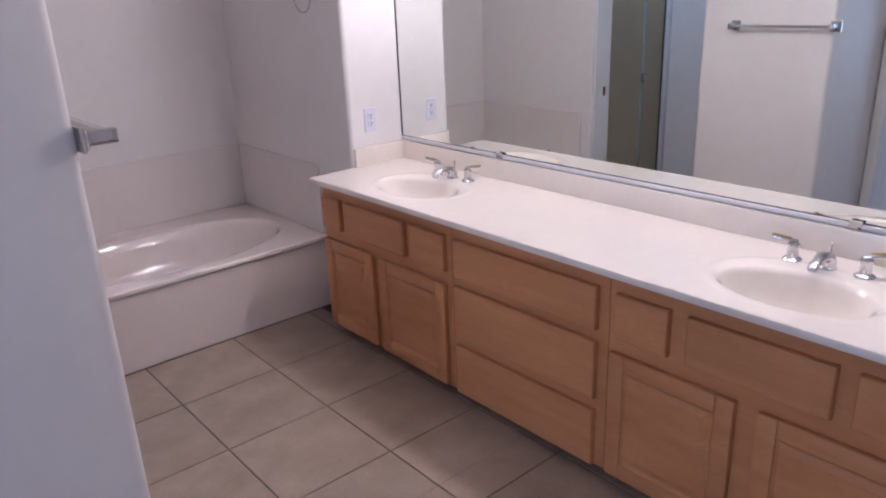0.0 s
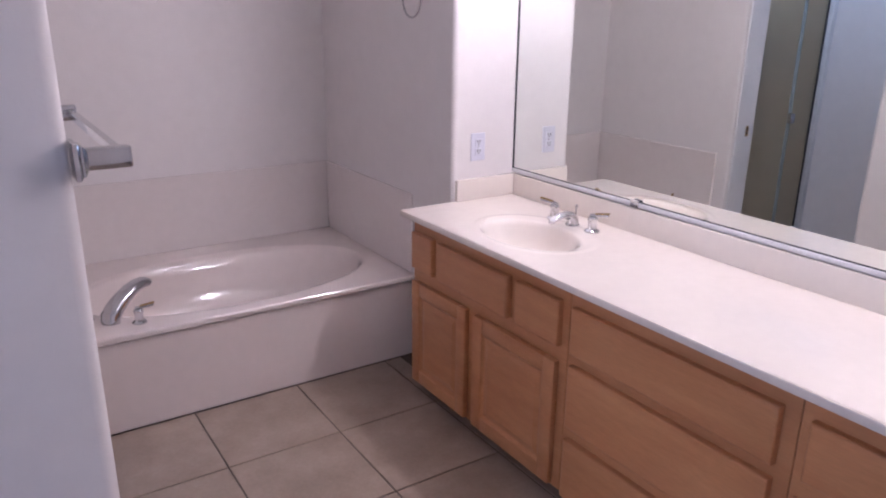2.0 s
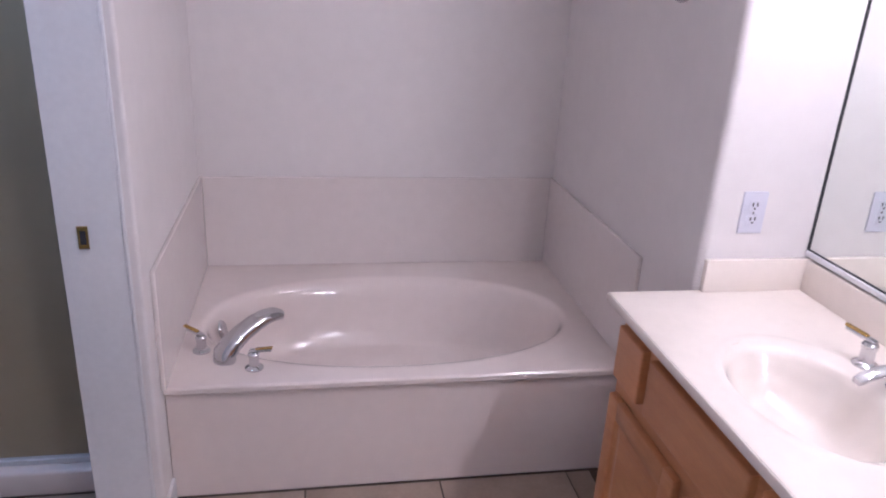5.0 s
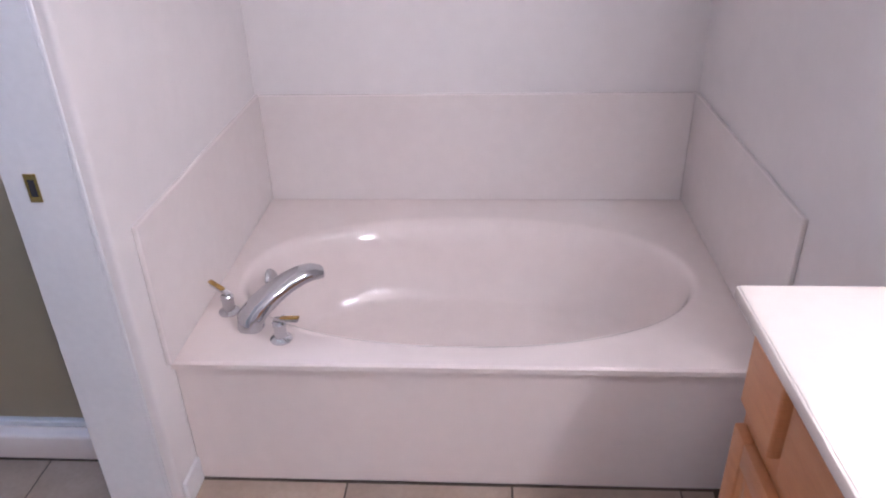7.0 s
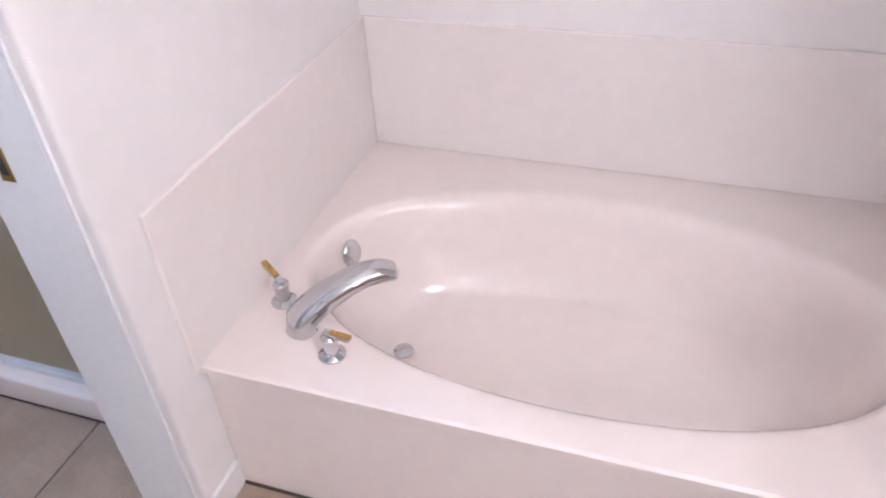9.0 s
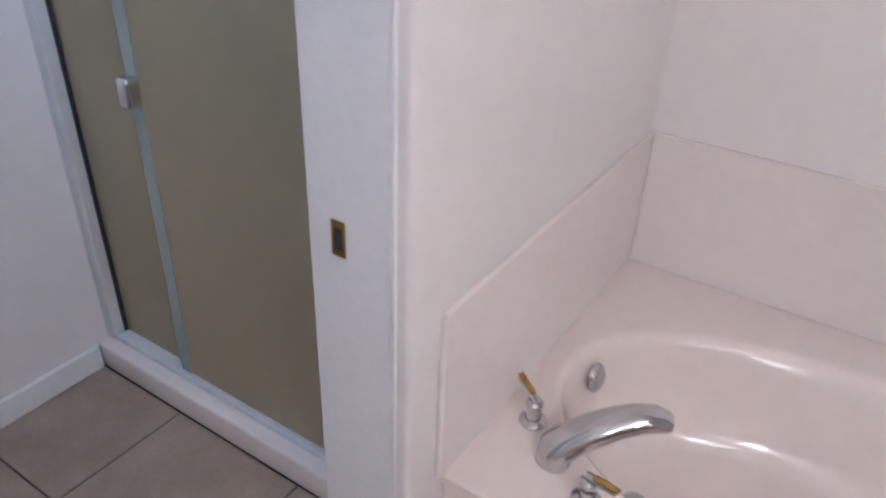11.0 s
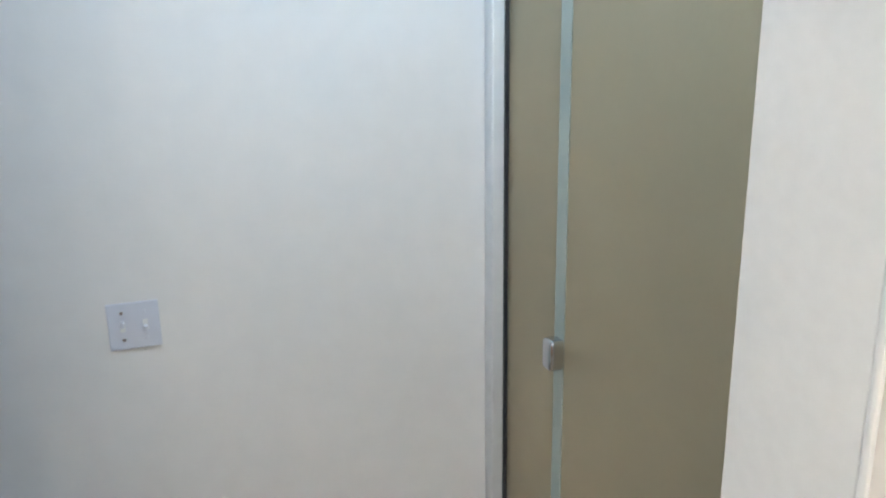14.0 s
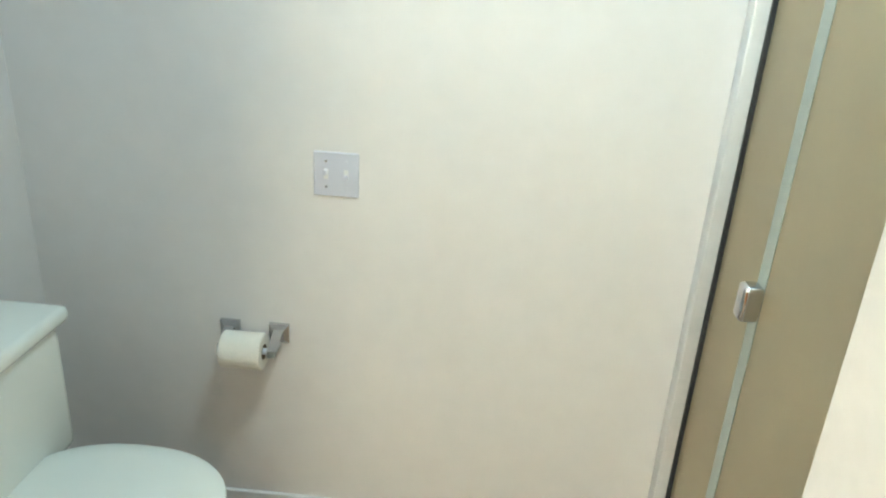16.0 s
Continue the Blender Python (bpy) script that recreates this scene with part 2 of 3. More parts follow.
wall("wall_bedroom_west", -6.14, -6.0, SOUTH - 0.14, 0.0, 0, H, BLUEWALL)
wall("wall_bedroom_north", -6.0, TX - 0.14, WALL_END, WALL_END + 0.14, 0, H, BLUEWALL)
part("bedroom_floor", box(-6.0, WEST - 0.12, SOUTH, WALL_END, -0.02, 0.0), CARPET, kind="structure")

# ---- tub ----
TZ = 0.412
tub = thing("bathtub", (-1.075, 0.0, 0.0), "cream cultured marble soaking tub with oval basin in a walled alcove", "bathtub")
bm = bmesh.new()
cx, cy, N = -0.015, 0.43, 96
X0, X1, Y0, Y1 = -0.742, 0.742, -0.014, BACK - 0.002
rings = [rim_of_rect(cx, cy, X0, X1, Y0 + 0.004, Y1, TZ - 0.024, N), rim_of_rect(cx, cy, X0, X1, Y0, Y1, TZ - 0.022, N),
         rim_of_rect(cx, cy, X0, X1, Y0, Y1, TZ - 0.006, N), rim_of_rect(cx, cy, X0, X1, Y0 + 0.006, Y1, TZ, N)]
for rx, ry, z, pw in ((0.684, 0.385, TZ, 2.15), (0.673, 0.368, TZ - 0.0005, 2.15), (0.664, 0.358, TZ - 0.004, 2.15), (0.657, 0.347, TZ - 0.014, 2.15),
                      (0.651, 0.338, TZ - 0.0225, 2.15), (0.636, 0.322, TZ - 0.075, 2.15), (0.598, 0.300, TZ - 0.15, 2.15), (0.555, 0.274, TZ - 0.21, 2.2),
                      (0.530, 0.256, TZ - 0.2363, 2.2), (0.512, 0.244, TZ - 0.2483, 2.2), (0.49, 0.230, TZ - 0.2535, 2.2),
                      (0.36, 0.165, TZ - 0.2565, 2.2), (0.18, 0.08, TZ - 0.2587, 2.2)):
    rings.append(oval(cx, cy, rx, ry, z, N, pw))
loft(bm, rings)
part("basin", bm, TUBMARBLE, tub, smooth=True)
part("apron", box(-0.742, 0.742, 0.0, 0.03, 0.0, TZ - 0.03, 0.003), TUBMARBLE, tub, "smooth cream apron panel")
bm = lathe(bmesh.new(), [(0.001, 0.012), (0.020, 0.013), (0.030, 0.010), (0.036, 0.004), (0.037, 0.0)], (-0.630, 0.50, TZ - 0.072), 24,
           pose(0, 0, 0, 0, 76, -8))
part("overflow_plate", bm, CHROME, tub, smooth=True)
bm = lathe(bmesh.new(), [(0.026, 0.0), (0.026, 0.004), (0.022, 0.006), (0.010, 0.006), (0.001, 0.007)], (-0.45, 0.365, TZ - 0.2535), 24)
part("drain", bm, CHROME, tub, smooth=True)
sur = thing("tub_surround", (0, 0, 0), "low cream marble splash panels round the tub alcove", "splash panel")
PZ = 0.80
part("back_panel", box(WX + 0.014, WING_X - 0.014, BACK - 0.014, BACK, TZ, PZ, 0.003), SURROUND, sur)
part("side_panel", box(WX, WX + 0.014, -0.03, BACK, TZ, PZ, 0.003), SURROUND, sur)
part("side_panel", box(WING_X - 0.014, WING_X, 0.02, BACK, TZ, PZ, 0.003), SURROUND, sur)


def lever(parent, x, y, z, turn, tilt=12, brass=True):
    """A tap: flange, stem, hub and a flat lever with a brass inlay."""
    bm = lathe(bmesh.new(), [(0.029, 0), (0.029, 0.004), (0.023, 0.009), (0.017, 0.012), (0.0155, 0.038), (0.018, 0.043), (0.0185, 0.052),
                             (0.014, 0.058), (0.005, 0.060)], (x, y, z), 22)
    base = part("handle_base", bm, CHROME, parent, smooth=True)
    m = Matrix.Translation((x, y, z + 0.056)) @ pose(0, 0, 0, 0, -tilt, turn)
    bm = box(-0.012, 0.062, -0.0085, 0.0085, 0.0, 0.011, 0.004, 2)
    bm.transform(m)
    lev = part("lever", bm, CHROME, parent, smooth=True)
    bm = box(0.010, 0.066, -0.0072, 0.0072, 0.0092, 0.0142, 0.0022, 2)
    bm.transform(m)
    part("lever_inlay", bm, BRASS, lev, "brass lever inlay", smooth=True)
    return base


# taps of the tub: local z 0 is the deck
tf = thing("tub_faucet", (-1.647, 0.150, TZ + 0.001), "chrome deck-mounted tub spout with two brass-topped levers, on the tub's corner", "faucet")
A = Vector((0.78, 0.55, 0)).normalized()
pts = [A * d + Vector((0, 0, h)) for d, h in ((-0.012, 0.0), (-0.008, 0.026), (0.018, 0.052), (0.060, 0.078), (0.105, 0.098), (0.145, 0.108), (0.178, 0.108),
                                              (0.196, 0.101), (0.203, 0.09))]
part("spout", tube(bmesh.new(), pts, [(0.040, 0.034), (0.041, 0.035), (0.040, 0.032), (0.038, 0.029), (0.036, 0.026), (0.034, 0.024), (0.032, 0.022),
                                      (0.029, 0.019), (0.018, 0.011)], 20), CHROME, tf, smooth=True)
part("spout_flange", lathe(bmesh.new(), [(0.036, 0), (0.036, 0.004), (0.030, 0.008)], (-0.008, -0.006, 0), 24), CHROME, tf, smooth=True)
lever(tf, -0.088, 0.062, 0, 150)
lever(tf, 0.088, -0.062, 0, -18)
tf.rotation_euler[2] = 0

# ---- vanity ----
CZ = 0.832      # counter's top
FX = -0.520     # face frame
DX = -0.543     # faces of doors and drawers
CAB_TOP = CZ - 0.022
VY0, VY1, VY2, VY3 = -0.306, -1.258, -2.027, -3.02


def slab_front(parent, y0, y1, z0, z1, name="drawer_front"):
    bm = box(DX, FX, y0, y1, z0, z1)
    edges = [e for e in bm.edges if all(abs(v.co.x - DX) < 1e-5 for v in e.verts)]
    bmesh.ops.bevel(bm, geom=edges, offset=0.008, segments=4, profile=0.6, affect="EDGES")
    return part(name, bm, MAPLE_H, parent, smooth=True)


def panel_door(parent, y0, y1, z0, z1):
    """A door of stiles and rails round a raised, slightly sunk panel."""
    w = 0.058
    door = part("door", box(DX + 0.013, FX, y0 + 0.006, y1 - 0.006, z0 + 0.006, z1 - 0.006), MAPLE, parent)
    for name, a, b, c, d, mat in (("stile", y0, y0 + w, z0, z1, MAPLE), ("stile", y1 - w, y1, z0, z1, MAPLE),
                                  ("rail", y0 + w, y1 - w, z1 - w, z1, MAPLE_H), ("rail", y0 + w, y1 - w, z0, z0 + w, MAPLE_H)):
        part(name, box(DX, FX + 0.002 - 0.002, a, b, c, d, 0.0045, 2), mat, door, smooth=True)
    bm = bmesh.new()
    rr = []
    for inset, x in ((w + 0.001, DX + 0.004), (w + 0.010, DX + 0.0105), (w + 0.018, DX + 0.0105), (w + 0.036, DX + 0.006), (w + 0.04, DX + 0.006)):
        rr.append([(x, y0 + inset, z0 + inset), (x, y1 - inset, z0 + inset), (x, y1 - inset, z1 - inset), (x, y0 + inset, z1 - inset)])
    loft(bm, rr)
    part("panel", bm, MAPLE, door)
    return door


def cabinet(y0, y1, label):
    c = thing("vanity_cabinet", (0, 0, 0), label, "cabinet", "cabinets of the vanity")
    part("carcass", box(FX + 0.019, -0.003, y1 + 0.001, y0 - 0.001, 0.052, 0.69), MAPLE, c)
    part("side", box(FX + 0.019, -0.003, y0 - 0.02, y0 - 0.001, 0.691, CAB_TOP), MAPLE, c)
    part("toe_kick", box(FX + 0.085, FX + 0.10, y1 + 0.001, y0 - 0.001, 0.002, 0.051), MAPLE_H, c)
    bm = box(FX + 0.0003, FX + 0.019, y1 + 0.001, y0 - 0.001, 0.052, CAB_TOP, 0.0012)
    part("face_frame", bm, MAPLE_H, c)
    return c


SINK_CABINETS = ((VY0, VY1, ((-0.320, -0.473), (-0.516, -0.963), (-1.006, -1.226)), ((-0.320, -0.715), (-0.766, -1.222))),
                 (VY2, VY3, ((-2.060, -2.251), (-2.311, -2.729), (-2.779, -2.995)), ((-2.044, -2.478), (-2.545, -2.998))))
for y0, y1, fronts, doors in SINK_CABINETS:
    c = cabinet(y0, y1, "maple sink cabinet with two raised-panel doors under false drawer fronts")
    for a, b in fronts:
        slab_front(c, b, a, 0.582, 0.738, "drawer_front" if a - b < 0.3 else "false_front")
    for a, b in doors:
        panel_door(c, b, a, 0.062, 0.527)
c = cabinet(VY1, VY2, "maple drawer cabinet with three wide slab drawers")
for z0, z1 in ((0.580, 0.738), (0.322, 0.540), (0.057, 0.276)):
    slab_front(c, -1.985, -1.284, z0, z1)

# worktop with two moulded bowls, splashes of the same marble
SINKS = (-0.838, -2.52)
top = thing("countertop", (0, 0, 0), "cream cultured marble vanity top with two moulded oval sinks", "worktop")
bm = bmesh.new()
N = 72


def strip(bm, y0, y1, cut_y):
    """One stretch of the top round a bowl."""
    cx = -0.325
    x0, x1 = -0.581, -0.002
    rr = [rim_of_rect(cx, cut_y, x0, x1, y0, y1, CZ, N)]
    for rx, ry, z in ((0.212, 0.278, CZ), (0.204, 0.270, CZ), (0.196, 0.262, CZ + 0.0012), (0.186, 0.252, CZ + 0.0012), (0.178, 0.242, CZ + 0.0005), (0.170, 0.233, CZ - 0.002), (0.160, 0.222, CZ - 0.004), (0.152, 0.213, CZ - 0.009),
                      (0.144, 0.204, CZ - 0.022), (0.130, 0.188, CZ - 0.055), (0.110, 0.162, CZ - 0.09),
                      (0.080, 0.12, CZ - 0.115), (0.045, 0.065, CZ - 0.126), (0.022, 0.024, CZ - 0.129)):
        rr.append(oval(cx - (0.024 if z < CZ - 0.001 else 0), cut_y, rx, ry, z, N, 2.0))
    loft(bm, rr)


mid = (SINKS[0] + SINKS[1]) / 2
E0, E1 = VY0 - 0.001, VY3 - 0.01
strip(bm, mid, E0, SINKS[0])
strip(bm, E1, mid, SINKS[1])
part("top", bm, MARBLE, top, smooth=True)
bm = box(-0.588, -0.5805, E1, E0, CZ - 0.024, CZ - 0.0, 0.003, 2)
add_box(bm, -0.5805, -0.52, E1, E0, CZ - 0.021, CZ - 0.0125)
add_box(bm, -0.5805, -0.34, E0 - 0.008, E0 - 0.0005, CZ - 0.021, CZ - 0.0005)
part("edge", bm, MARBLE, top, smooth=True)
part("back_splash", box(-0.020, -0.001, E1, WING_Y - 0.021, CZ, 0.926, 0.003, 2), MARBLE, top, smooth=True)
part("side_splash", box(WING_X + 0.012, -0.001, WING_Y - 0.020, WING_Y - 0.001, CZ, 0.926, 0.003, 2), MARBLE, top, smooth=True)
for sy in SINKS:
    bm = lathe(bmesh.new(), [(0.024, 0.0), (0.025, 0.003), (0.019, 0.004), (0.018, 0.001)], (-0.349, sy, CZ - 0.1285), 24)
    part("drain_ring", bm, CHROME, top, "chrome drain ring", smooth=True)
    bm = lathe(bmesh.new(), [(0.015, 0.0), (0.016, 0.006), (0.010, 0.009), (0.001, 0.010)], (-0.349, sy, CZ - 0.1285), 24)
    part("stopper", bm, DARK, top, "dark drain stopper", smooth=True)

faucet = thing("basin_faucet", (-0.135, SINKS[0], CZ + 0.001), "chrome widespread basin faucet with two brass-topped levers, on the vanity top", "faucet", "basin faucets")
pts = [(-0.0, 0, 0.0), (-0.002, 0, 0.022), (-0.012, 0, 0.038), (-0.035, 0, 0.046), (-0.065, 0, 0.044), (-0.092, 0, 0.036), (-0.108, 0, 0.026), (-0.112, 0, 0.020)]
part("spout", tube(bmesh.new(), pts, [(0.024, 0.022), (0.025, 0.021), (0.024, 0.018), (0.020, 0.014), (0.017, 0.012), (0.016, 0.011), (0.014, 0.010), (0.009, 0.005)], 18),
     CHROME, faucet, smooth=True)
part("spout_flange", lathe(bmesh.new(), [(0.027, 0), (0.027, 0.004), (0.021, 0.009)], (0, 0, 0), 24), CHROME, faucet, smooth=True)
part("pop_up_rod", lathe(bmesh.new(), [(0.003, 0.02), (0.003, 0.066), (0.006, 0.068), (0.006, 0.076), (0.003, 0.078)], (0.014, 0, 0), 12), CHROME, faucet, smooth=True)
lever(faucet, 0.0, 0.105, 0, 112, 8)
lever(faucet, 0.0, -0.105, 0, 292, 8)
copy_thing(faucet, pose(-0.135, SINKS[1], CZ + 0.001))

# ---- mirror ----
mir = thing("wall_mirror", (0, -1.7, 0.936), "large frameless wall mirror in a thin chrome channel above the vanity", "mirror")
MY0, MY1 = WING_Y - 0.004, -3.03
part("glass_sheet", box(-0.008, -0.002, MY1 + 1.7, MY0 + 1.7, 0.012, 1.10), MIRROR, mir)
bm = box(-0.016, -0.001, MY1 + 1.7, MY0 + 1.7, -0.004, 0.0115, 0.002)
part("bottom_channel", bm, TRIM, mir)
part("channel_gap", box(-0.0115, -0.0085, MY1 + 1.7, MY0 + 1.7, 0.0115, 0.0145), DARK, mir)
part("side_channel", box(-0.012, -0.001, MY0 + 1.7001, MY0 + 1.7035, -0.004, 1.10), DARK, mir)
for cy in (-1.03, -2.54):
    part("mirror_clip", box(-0.022, -0.0165, cy + 1.7 - 0.02, cy + 1.7 + 0.02, -0.006, 0.022, 0.002), CHROME, mir)

# ---- vanity lights ----
for sy in (-0.95, -2.6):
    f = thing("vanity_light", (0, sy, 2.17), "chrome vanity light bar with round frosted bulbs above the mirror", "wall lamp", "vanity lights")
    part("backplate", box(-0.03, -0.001, -0.30, 0.30, -0.055, 0.055, 0.006, 2), CHROME, f)
    for k in (-0.2, 0.0, 0.2):
        bm = bmesh.new()
        bmesh.ops.create_uvsphere(bm, u_segments=20, v_segments=12, radius=0.045, matrix=Matrix.Translation((-0.085, k, 0)))
        part("bulb", bm, BULB, f, smooth=True)

# ---- towel bar ----
bar = thing("towel_bar", (TWX, -1.37, 1.392), "chrome towel bar on two square posts facing the mirror", "towel bar")
for s in (-0.28, 0.28):
    post = part("post", box(0.004, 0.080, s - 0.010, s + 0.010, -0.016, 0.016, 0.003, 2), CHROME, bar, smooth=True)
    bm = bmesh.new()
    loft(bm, [[(x, s - a, -a), (x, s + a, -a), (x, s + a, a), (x, s - a, a)] for x, a in ((0.0, 0.027), (0.006, 0.027), (0.010, 0.022), (0.013, 0.022), (0.020, 0.013))],
         True, True)
    part("rosette", bm, CHROME, post)
bm = box(0.060, 0.076, -0.271, 0.271, -0.008, 0.008, 0.002)
part("bar", bm, CHROME, bar)

# ---- towel ring ----
ring = thing("towel_ring", (WING_X, -0.06, 1.736), "chrome towel ring on the wall beside the tub", "towel ring")
bm = bmesh.new()
loft(bm, [[(-x, -a, -a), (-x, a, -a), (-x, a, a), (-x, -a, a)] for x, a in ((0.0, 0.025), (0.006, 0.025), (0.012, 0.018), (0.04, 0.014), (0.062, 0.016))], True, True)
part("bracket", bm, CHROME, ring)
bm = bmesh.new()
R, r = 0.073, 0.0045
vs = [[bm.verts.new((-0.052 + r * math.sin(b), (R + r * math.cos(b)) * math.sin(a), -0.012 - R + (R + r * math.cos(b)) * math.cos(a)))
       for b in [2 * math.pi * j / 10 for j in range(10)]] for a in [2 * math.pi * i / 48 for i in range(48)]]
for i in range(48):
    for j in range(10):
        bm.faces.new((vs[i][j], vs[(i + 1) % 48][j], vs[(i + 1) % 48][(j + 1) % 10], vs[i][(j + 1) % 10]))
part("ring", bm, CHROME, ring, smooth=True)

# ---- outlet, switches ----
out = thing("wall_outlet", (-0.205, WING_Y, 1.058), "white duplex outlet on the wall above the side splash", "outlet")
part("cover_plate", box(-0.036, 0.036, -0.006, 0, -0.059, 0.059, 0.0025, 2), PLASTIC, out)
for z in (0.020, -0.020):
    sock = part("socket", box(-0.0165, 0.0165, -0.0085, -0.005, z - 0.0145, z + 0.0145, 0.001), PLASTIC, out)
    for x in (-0.0065, 0.0065):
        part("slot", box(x - 0.0018, x + 0.0018, -0.0092, -0.0084, z - 0.001, z + 0.009), SLOT, sock)
    part("ground_hole", box(-0.0025, 0.0025, -0.0092, -0.0084, z - 0.0095, z - 0.0045), SLOT, sock)
part("screw", box(-0.003, 0.003, -0.0072, -0.0058, -0.003, 0.003, 0.0006), CHROME, out)

SWY, SWZ = -0.743, 1.005
swp = thing("light_switch", (TX, SWY, SWZ), "white double switch plate on the toilet room wall", "switch")
part("cover_plate", box(0, 0.006, -0.052, 0.052, -0.052, 0.052, 0.0025, 2), PLASTIC, swp)
for y, up in ((-0.023, 1), (0.023, -1)):
    bm = box(0.003, 0.018, y - 0.004, y + 0.004, -0.006 + 0.006 * up, 0.006 + 0.006 * up, 0.0015)
    part("toggle", bm, PLASTIC, swp)
    part("toggle_slot", box(0.0058, 0.0064, y - 0.0052, y + 0.0052, -0.012, 0.012), TRIM, swp)
    for z in (-0.03, 0.03):
        part("screw", box(0.0055, 0.0072, y - 0.003, y + 0.003, z - 0.003, z + 0.003, 0.0006), CHROME if y < 0 else PLASTIC, swp)

# ---- door jamb with strike plate ----
jamb = thing("door_jamb", (0, 0, 0), "white painted pocket door jamb with a brass strike plate", "door frame", kind="structure")
part("jamb_board", box(WX2 + 0.004, WX - 0.034, JAMB_N - 0.006, JAMB_N - 0.0005, 0, 2.055, 0.0015), TRIM, jamb)
part("bead", box(WX - 0.0335, WX - 0.024, JAMB_N - 0.008, JAMB_N - 0.0005, 0, 2.055, 0.003, 2), TRIM, jamb, smooth=True)
st = thing("strike_plate", (-1.95, JAMB_N - 0.0065, 0.936), "small brass strike plate let into the door jamb", "strike plate")
bm = bmesh.new()
add_box(bm, -0.013, -0.0075, -0.002, 0, -0.031, 0.031)
add_box(bm, 0.0075, 0.013, -0.002, 0, -0.031, 0.031)
add_box(bm, -0.0075, 0.0075, -0.002, 0, 0.019, 0.031)
add_box(bm, -0.0075, 0.0075, -0.002, 0, -0.031, -0.019)
part("plate", bm, BRASS, st)
part("bolt_hole", box(-0.0075, 0.0075, -0.0008, 0, -0.019, 0.019), SLOT, st)

# ---- shower ----
kerb = thing("shower_kerb", (0, 0, 0), "cream moulded shower threshold under the glass doors", "shower tray")
part("kerb", box(TX + 0.001, WX2 - 0.001, SHY, SHY + 0.11, 0, 0.092, 0.012, 3), TUBMARBLE, kerb, smooth=True)
part("pan", box(TX + 0.001, WX2 - 0.001, SHY + 0.11, SHB - 0.001, 0, 0.05), TUBMARBLE, kerb)
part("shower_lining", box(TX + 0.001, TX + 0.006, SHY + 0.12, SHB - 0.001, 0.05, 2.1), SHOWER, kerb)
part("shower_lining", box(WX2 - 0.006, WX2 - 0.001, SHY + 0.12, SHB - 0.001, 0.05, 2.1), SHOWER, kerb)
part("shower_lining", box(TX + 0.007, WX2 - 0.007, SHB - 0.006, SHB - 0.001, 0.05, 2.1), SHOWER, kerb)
enc = thing("shower_door", (0, 0, 0), "sliding shower doors of tinted obscure glass in a white frame", "shower door")
GY = SHY + 0.065
fr = part("frame", box(TX + 0.001, TX + 0.048, GY - 0.03, GY + 0.03, 0.093, 1.95, 0.004, 2), ALU, enc, smooth=True)
part("frame", box(WX2 - 0.028, WX2 - 0.001, GY - 0.03, GY + 0.03, 0.093, 1.95, 0.004, 2), ALU, enc, smooth=True)
part("bottom_track", box(TX + 0.049, WX2 - 0.029, GY - 0.028, GY + 0.028, 0.093, 0.115, 0.003), ALU, enc)
part("top_track", box(TX + 0.049, WX2 - 0.029, GY - 0.03, GY + 0.03, 1.90, 1.95, 0.003), ALU, enc)
part("gasket", box(TX + 0.0485, TX + 0.056, GY + 0.0, GY + 0.026, 0.117, 1.90), DARK, enc)
part("rear_panel", box(TX + 0.056, -2.42, GY + 0.010, GY + 0.016, 0.117, 1.90), GLASS, enc, "tinted obscure glass sliding panel")
fp = part("front_panel", box(-2.748, WX2 - 0.03, GY - 0.012, GY - 0.006, 0.117, 1.90), GLASS, enc, "tinted obscure glass sliding panel")
part("panel_stile", box(-2.752, -2.712, GY - 0.0145, GY - 0.0125, 0.117, 1.90, 0.0006), STILE, fp)
bm = box(-2.747, -2.707, GY - 0.05, GY - 0.012, 0.90, 0.97, 0.010, 3)
part("pull_handle", bm, CHROME, enc, "square chrome pull", smooth=True)

# ---- toilet ----
TCX = -2.60
toilet = thing("toilet", (TCX, TS, 0), "white two-piece toilet with closed lid against the toilet room wall", "toilet")
part("tank", box(-0.235, 0.235, 0.012, 0.20, 0.385, 0.700, 0.03, 4), PORCELAIN, toilet, smooth=True)
part("tank_lid", box(-0.25, 0.25, 0.006, 0.215, 0.700, 0.738, 0.016, 4), PORCELAIN, toilet, smooth=True)
bm = bmesh.new()
rings = []
for z, rx, ry, cy in ((0.0, 0.115, 0.22, 0.31), (0.03, 0.11, 0.215, 0.31), (0.16, 0.095, 0.19, 0.32), (0.26, 0.13, 0.205, 0.35), (0.34, 0.17, 0.21, 0.38), (0.395, 0.182, 0.225, 0.385)):
    rings.append(oval(0, cy, rx, ry, z, 40, 2.2))
loft(bm, rings, True, True)
part("bowl", bm, PORCELAIN, toilet, smooth=True)
part("bowl_shelf", box(-0.12, 0.12, 0.05, 0.28, 0.30, 0.386, 0.02, 3), PORCELAIN, toilet, smooth=True)
bm = bmesh.new()
loft(bm, [oval(0, 0.385, a, b - 0.012, z, 48, 2.25) for z, a, b in ((0.397, 0.18, 0.235), (0.402, 0.188, 0.245), (0.412, 0.188, 0.245), (0.416, 0.184, 0.240))], True, True)
part("seat", bm, SEAT, toilet, smooth=True)
bm = bmesh.new()
loft(bm, [oval(0, 0.385, a, b - 0.012, z, 48, 2.25) for z, a, b in ((0.418, 0.186, 0.243), (0.424, 0.19, 0.248), (0.434, 0.188, 0.246), (0.441, 0.175, 0.232), (0.444, 0.14, 0.19))], True, True)
part("seat_lid", bm, SEAT, toilet, smooth=True)
part("flush_lever", box(0.12, 0.20, 0.20, 0.214, 0.655, 0.672, 0.004, 2), CHROME, toilet, smooth=True)

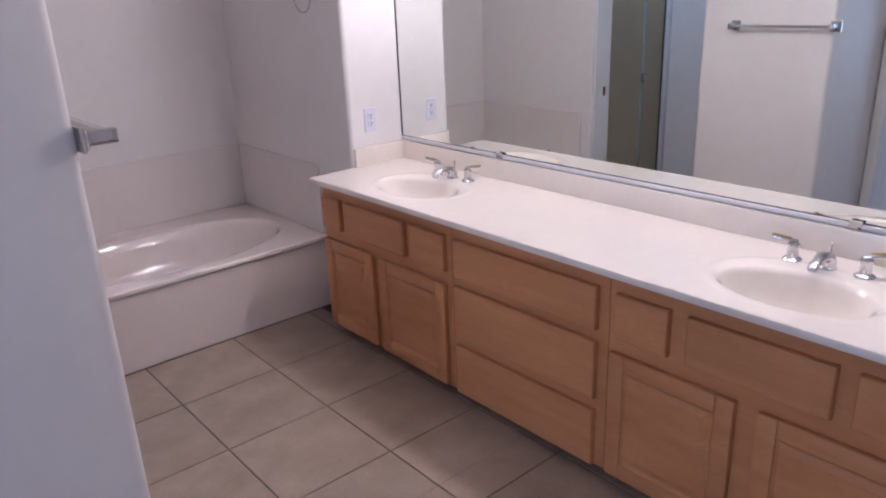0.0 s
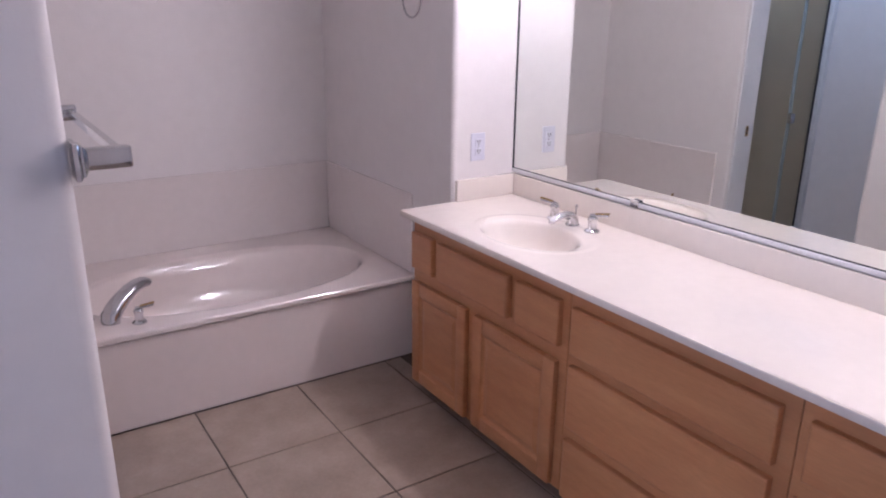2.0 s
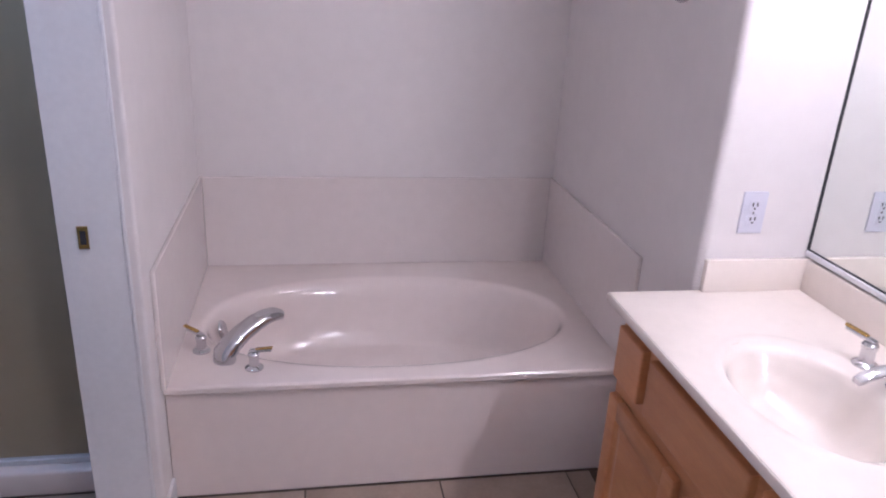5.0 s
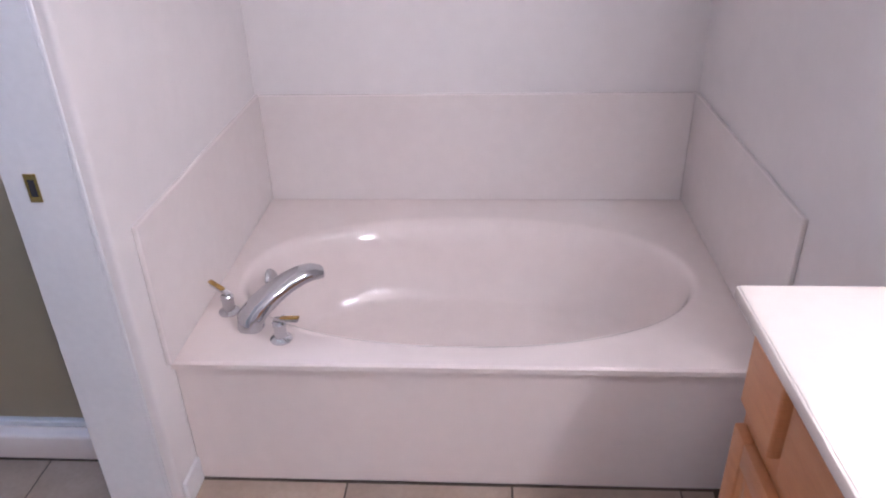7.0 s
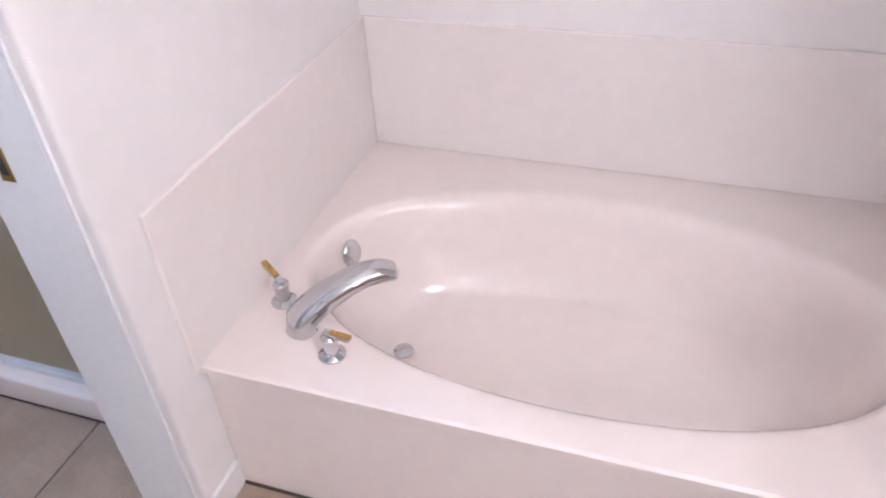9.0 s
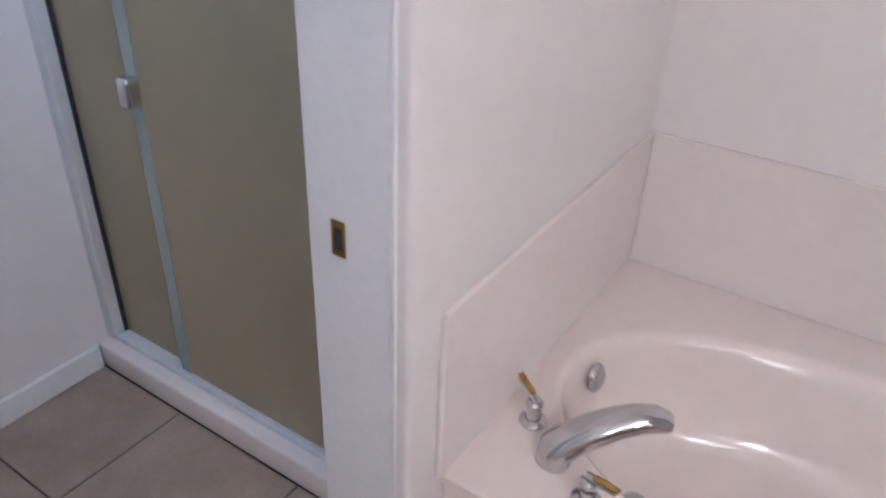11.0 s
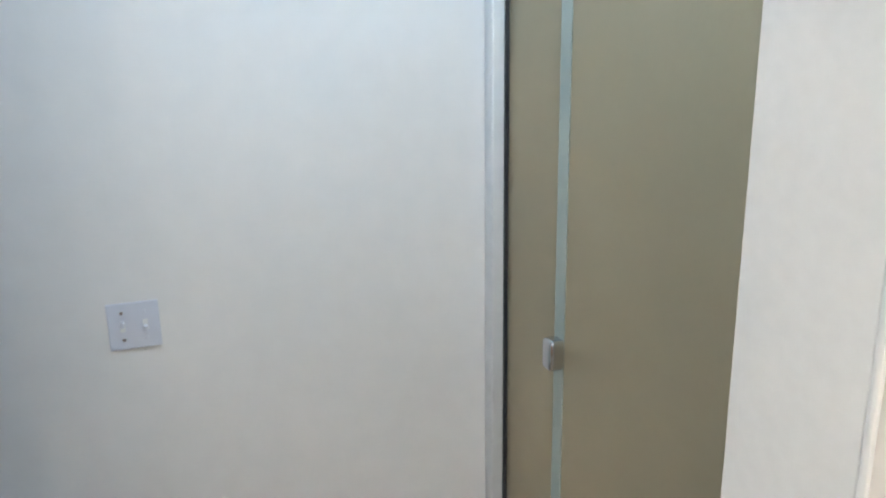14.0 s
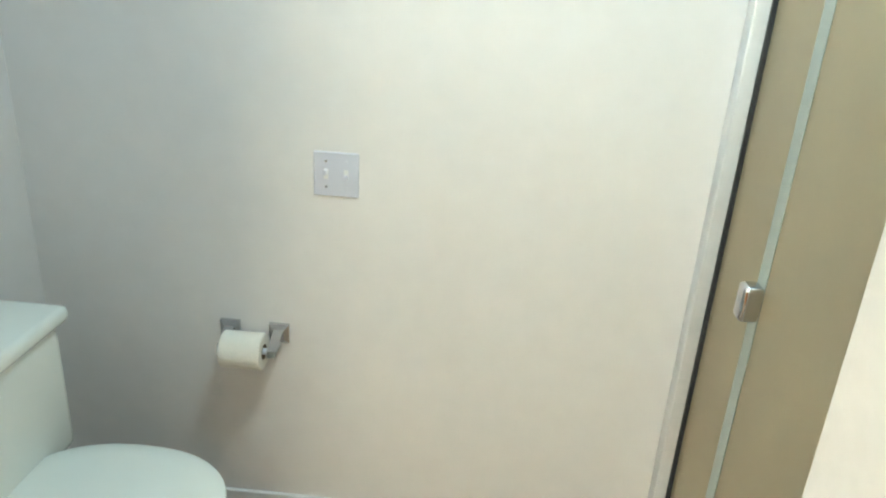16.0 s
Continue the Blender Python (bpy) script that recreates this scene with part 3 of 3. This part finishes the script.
# ---- paper holder ----
hold = thing("paper_holder", (TX, -0.948, 0.572), "chrome toilet paper holder with two posts on the toilet room wall", "toilet paper holder")
for s in (-0.062, 0.062):
    bm = bmesh.new()
    loft(bm, [[(x, s - a, -a + 0.012 - x * 0.25), (x, s + a, -a + 0.012 - x * 0.25), (x, s + a, a + 0.012 - x * 0.25), (x, s - a, a + 0.012 - x * 0.25)]
              for x, a in ((0.0, 0.025), (0.006, 0.025), (0.012, 0.013), (0.06, 0.009), (0.080, 0.010))], True, True)
    part("post", bm, CHROME, hold)
bm = lathe(bmesh.new(), [(0.008, -0.053), (0.008, 0.053)], (0.07, 0, -0.006), 16, pose(0, 0, 0, 90, 0, 0))
part("roller", bm, PLASTIC, hold, smooth=True)
roll = thing("toilet_paper", (TX + 0.07, -0.955, 0.565), "cream roll of toilet paper on the chrome holder", "toilet paper")
bm = bmesh.new()
prof = [(0.0195, -0.05), (0.043, -0.05), (0.0455, -0.047), (0.0455, 0.047), (0.043, 0.05), (0.0195, 0.05)]
m = pose(0, 0, 0, 90, 0, 0)
loft(bm, [[m @ Vector((r * math.cos(2 * math.pi * k / 32), r * math.sin(2 * math.pi * k / 32), z)) for k in range(32)] for r, z in prof + prof[:1]], False)
part("roll", bm, PAPER, roll, smooth=True)
bm = bmesh.new()
ring = [(0.0194, -0.0505), (0.0194, 0.0505), (0.0175, 0.0505), (0.0175, -0.0505)]
loft(bm, [[m @ Vector((r * math.cos(2 * math.pi * k / 24), r * math.sin(2 * math.pi * k / 24), z)) for k in range(24)] for r, z in ring + ring[:1]], False)
part("core", bm, CARDBOARD, roll, "brown cardboard core", smooth=True)

# ---- baseboards ----


def baseboard(x0, x1, y0, y1, h=0.082):
    part("baseboard", box(x0, x1, y0, y1, 0.0, h, 0.004, 2), TRIM, kind="structure")


baseboard(TX + 0.0005, TX + 0.013, TS + 0.015, SHY - 0.002)
baseboard(TX + 0.014, TWX - 0.131, TS + 0.0005, TS + 0.013)
baseboard(WX + 0.0005, WX + 0.013, JAMB_N + 0.012, -0.002)
baseboard(WING_X - 0.013, WING_X - 0.0005, WING_Y + 0.024, -0.002)
baseboard(TWX + 0.0005, TWX + 0.013, WALL_END + 0.024, JAMB_S - 0.024)
baseboard(WEST + 0.001, TWX - 0.024, WALL_END - 0.013, WALL_END - 0.0005)
baseboard(-1.9, -0.001, SOUTH + 0.0005, SOUTH + 0.013)
for y in (-4.05, WALL_END - 0.07):
    part("door_casing", box(WEST - 0.13, WEST + 0.015, y - 0.0, y + 0.06, 0, 2.1, 0.004, 2), TRIM, kind="structure")

# ---- floor and its tiles ----
floor = part("floor", box(WEST - 0.12, 0.0, SOUTH, 0.2, -0.1, -0.004), GROUT, kind="structure")
floor2 = part("floor", box(TX, WEST - 0.12, TS, SHY + 0.05, -0.1, -0.0045), GROUT, kind="structure")
P, J = 0.4505, 0.006
shared = {}


def tile(x0, x1, y0, y1, parent):
    w, d = x1 - x0, y1 - y0
    key = (round(w, 3), round(d, 3))
    if key not in shared:
        bm = bmesh.new()
        loft(bm, [[(-w / 2 + a, -d / 2 + a, z), (w / 2 - a, -d / 2 + a, z), (w / 2 - a, d / 2 - a, z), (-w / 2 + a, d / 2 - a, z)]
                  for a, z in ((0, -0.008), (0, -0.0012), (0.0012, 0.0), )])
        me = bpy.data.meshes.new("tile")
        bmesh.ops.recalc_face_normals(bm, faces=bm.faces[:])
        bm.to_mesh(me)
        bm.free()
        me.materials.append(TILE)
        shared[key] = me
    ob = new("tile", shared[key])
    ob.parent = parent
    ob.location = ((x0 + x1) / 2, (y0 + y1) / 2, random.uniform(-0.0004, 0.0004))


def lay(parent, xa, xb, ya, yb, ox, oy):
    x = ox - P * math.ceil((ox - xa) / P)
    while x < xb:
        y = oy - P * math.ceil((oy - ya) / P)
        while y < yb:
            x0, x1, y0, y1 = max(x + J / 2, xa), min(x + P - J / 2, xb), max(y + J / 2, ya), min(y + P - J / 2, yb)
            if x1 - x0 > 0.012 and y1 - y0 > 0.012:
                tile(x0, x1, y0, y1, parent)
            y += P
        x += P


lay(floor, WEST - 0.12, -0.42, SOUTH, WALL_END, -0.505, -0.455)
lay(floor, -1.905, -0.42, WALL_END, 0.0, -0.505, -0.455)
lay(floor2, TX, -1.905, TS, SHY, -2.73, -0.33)
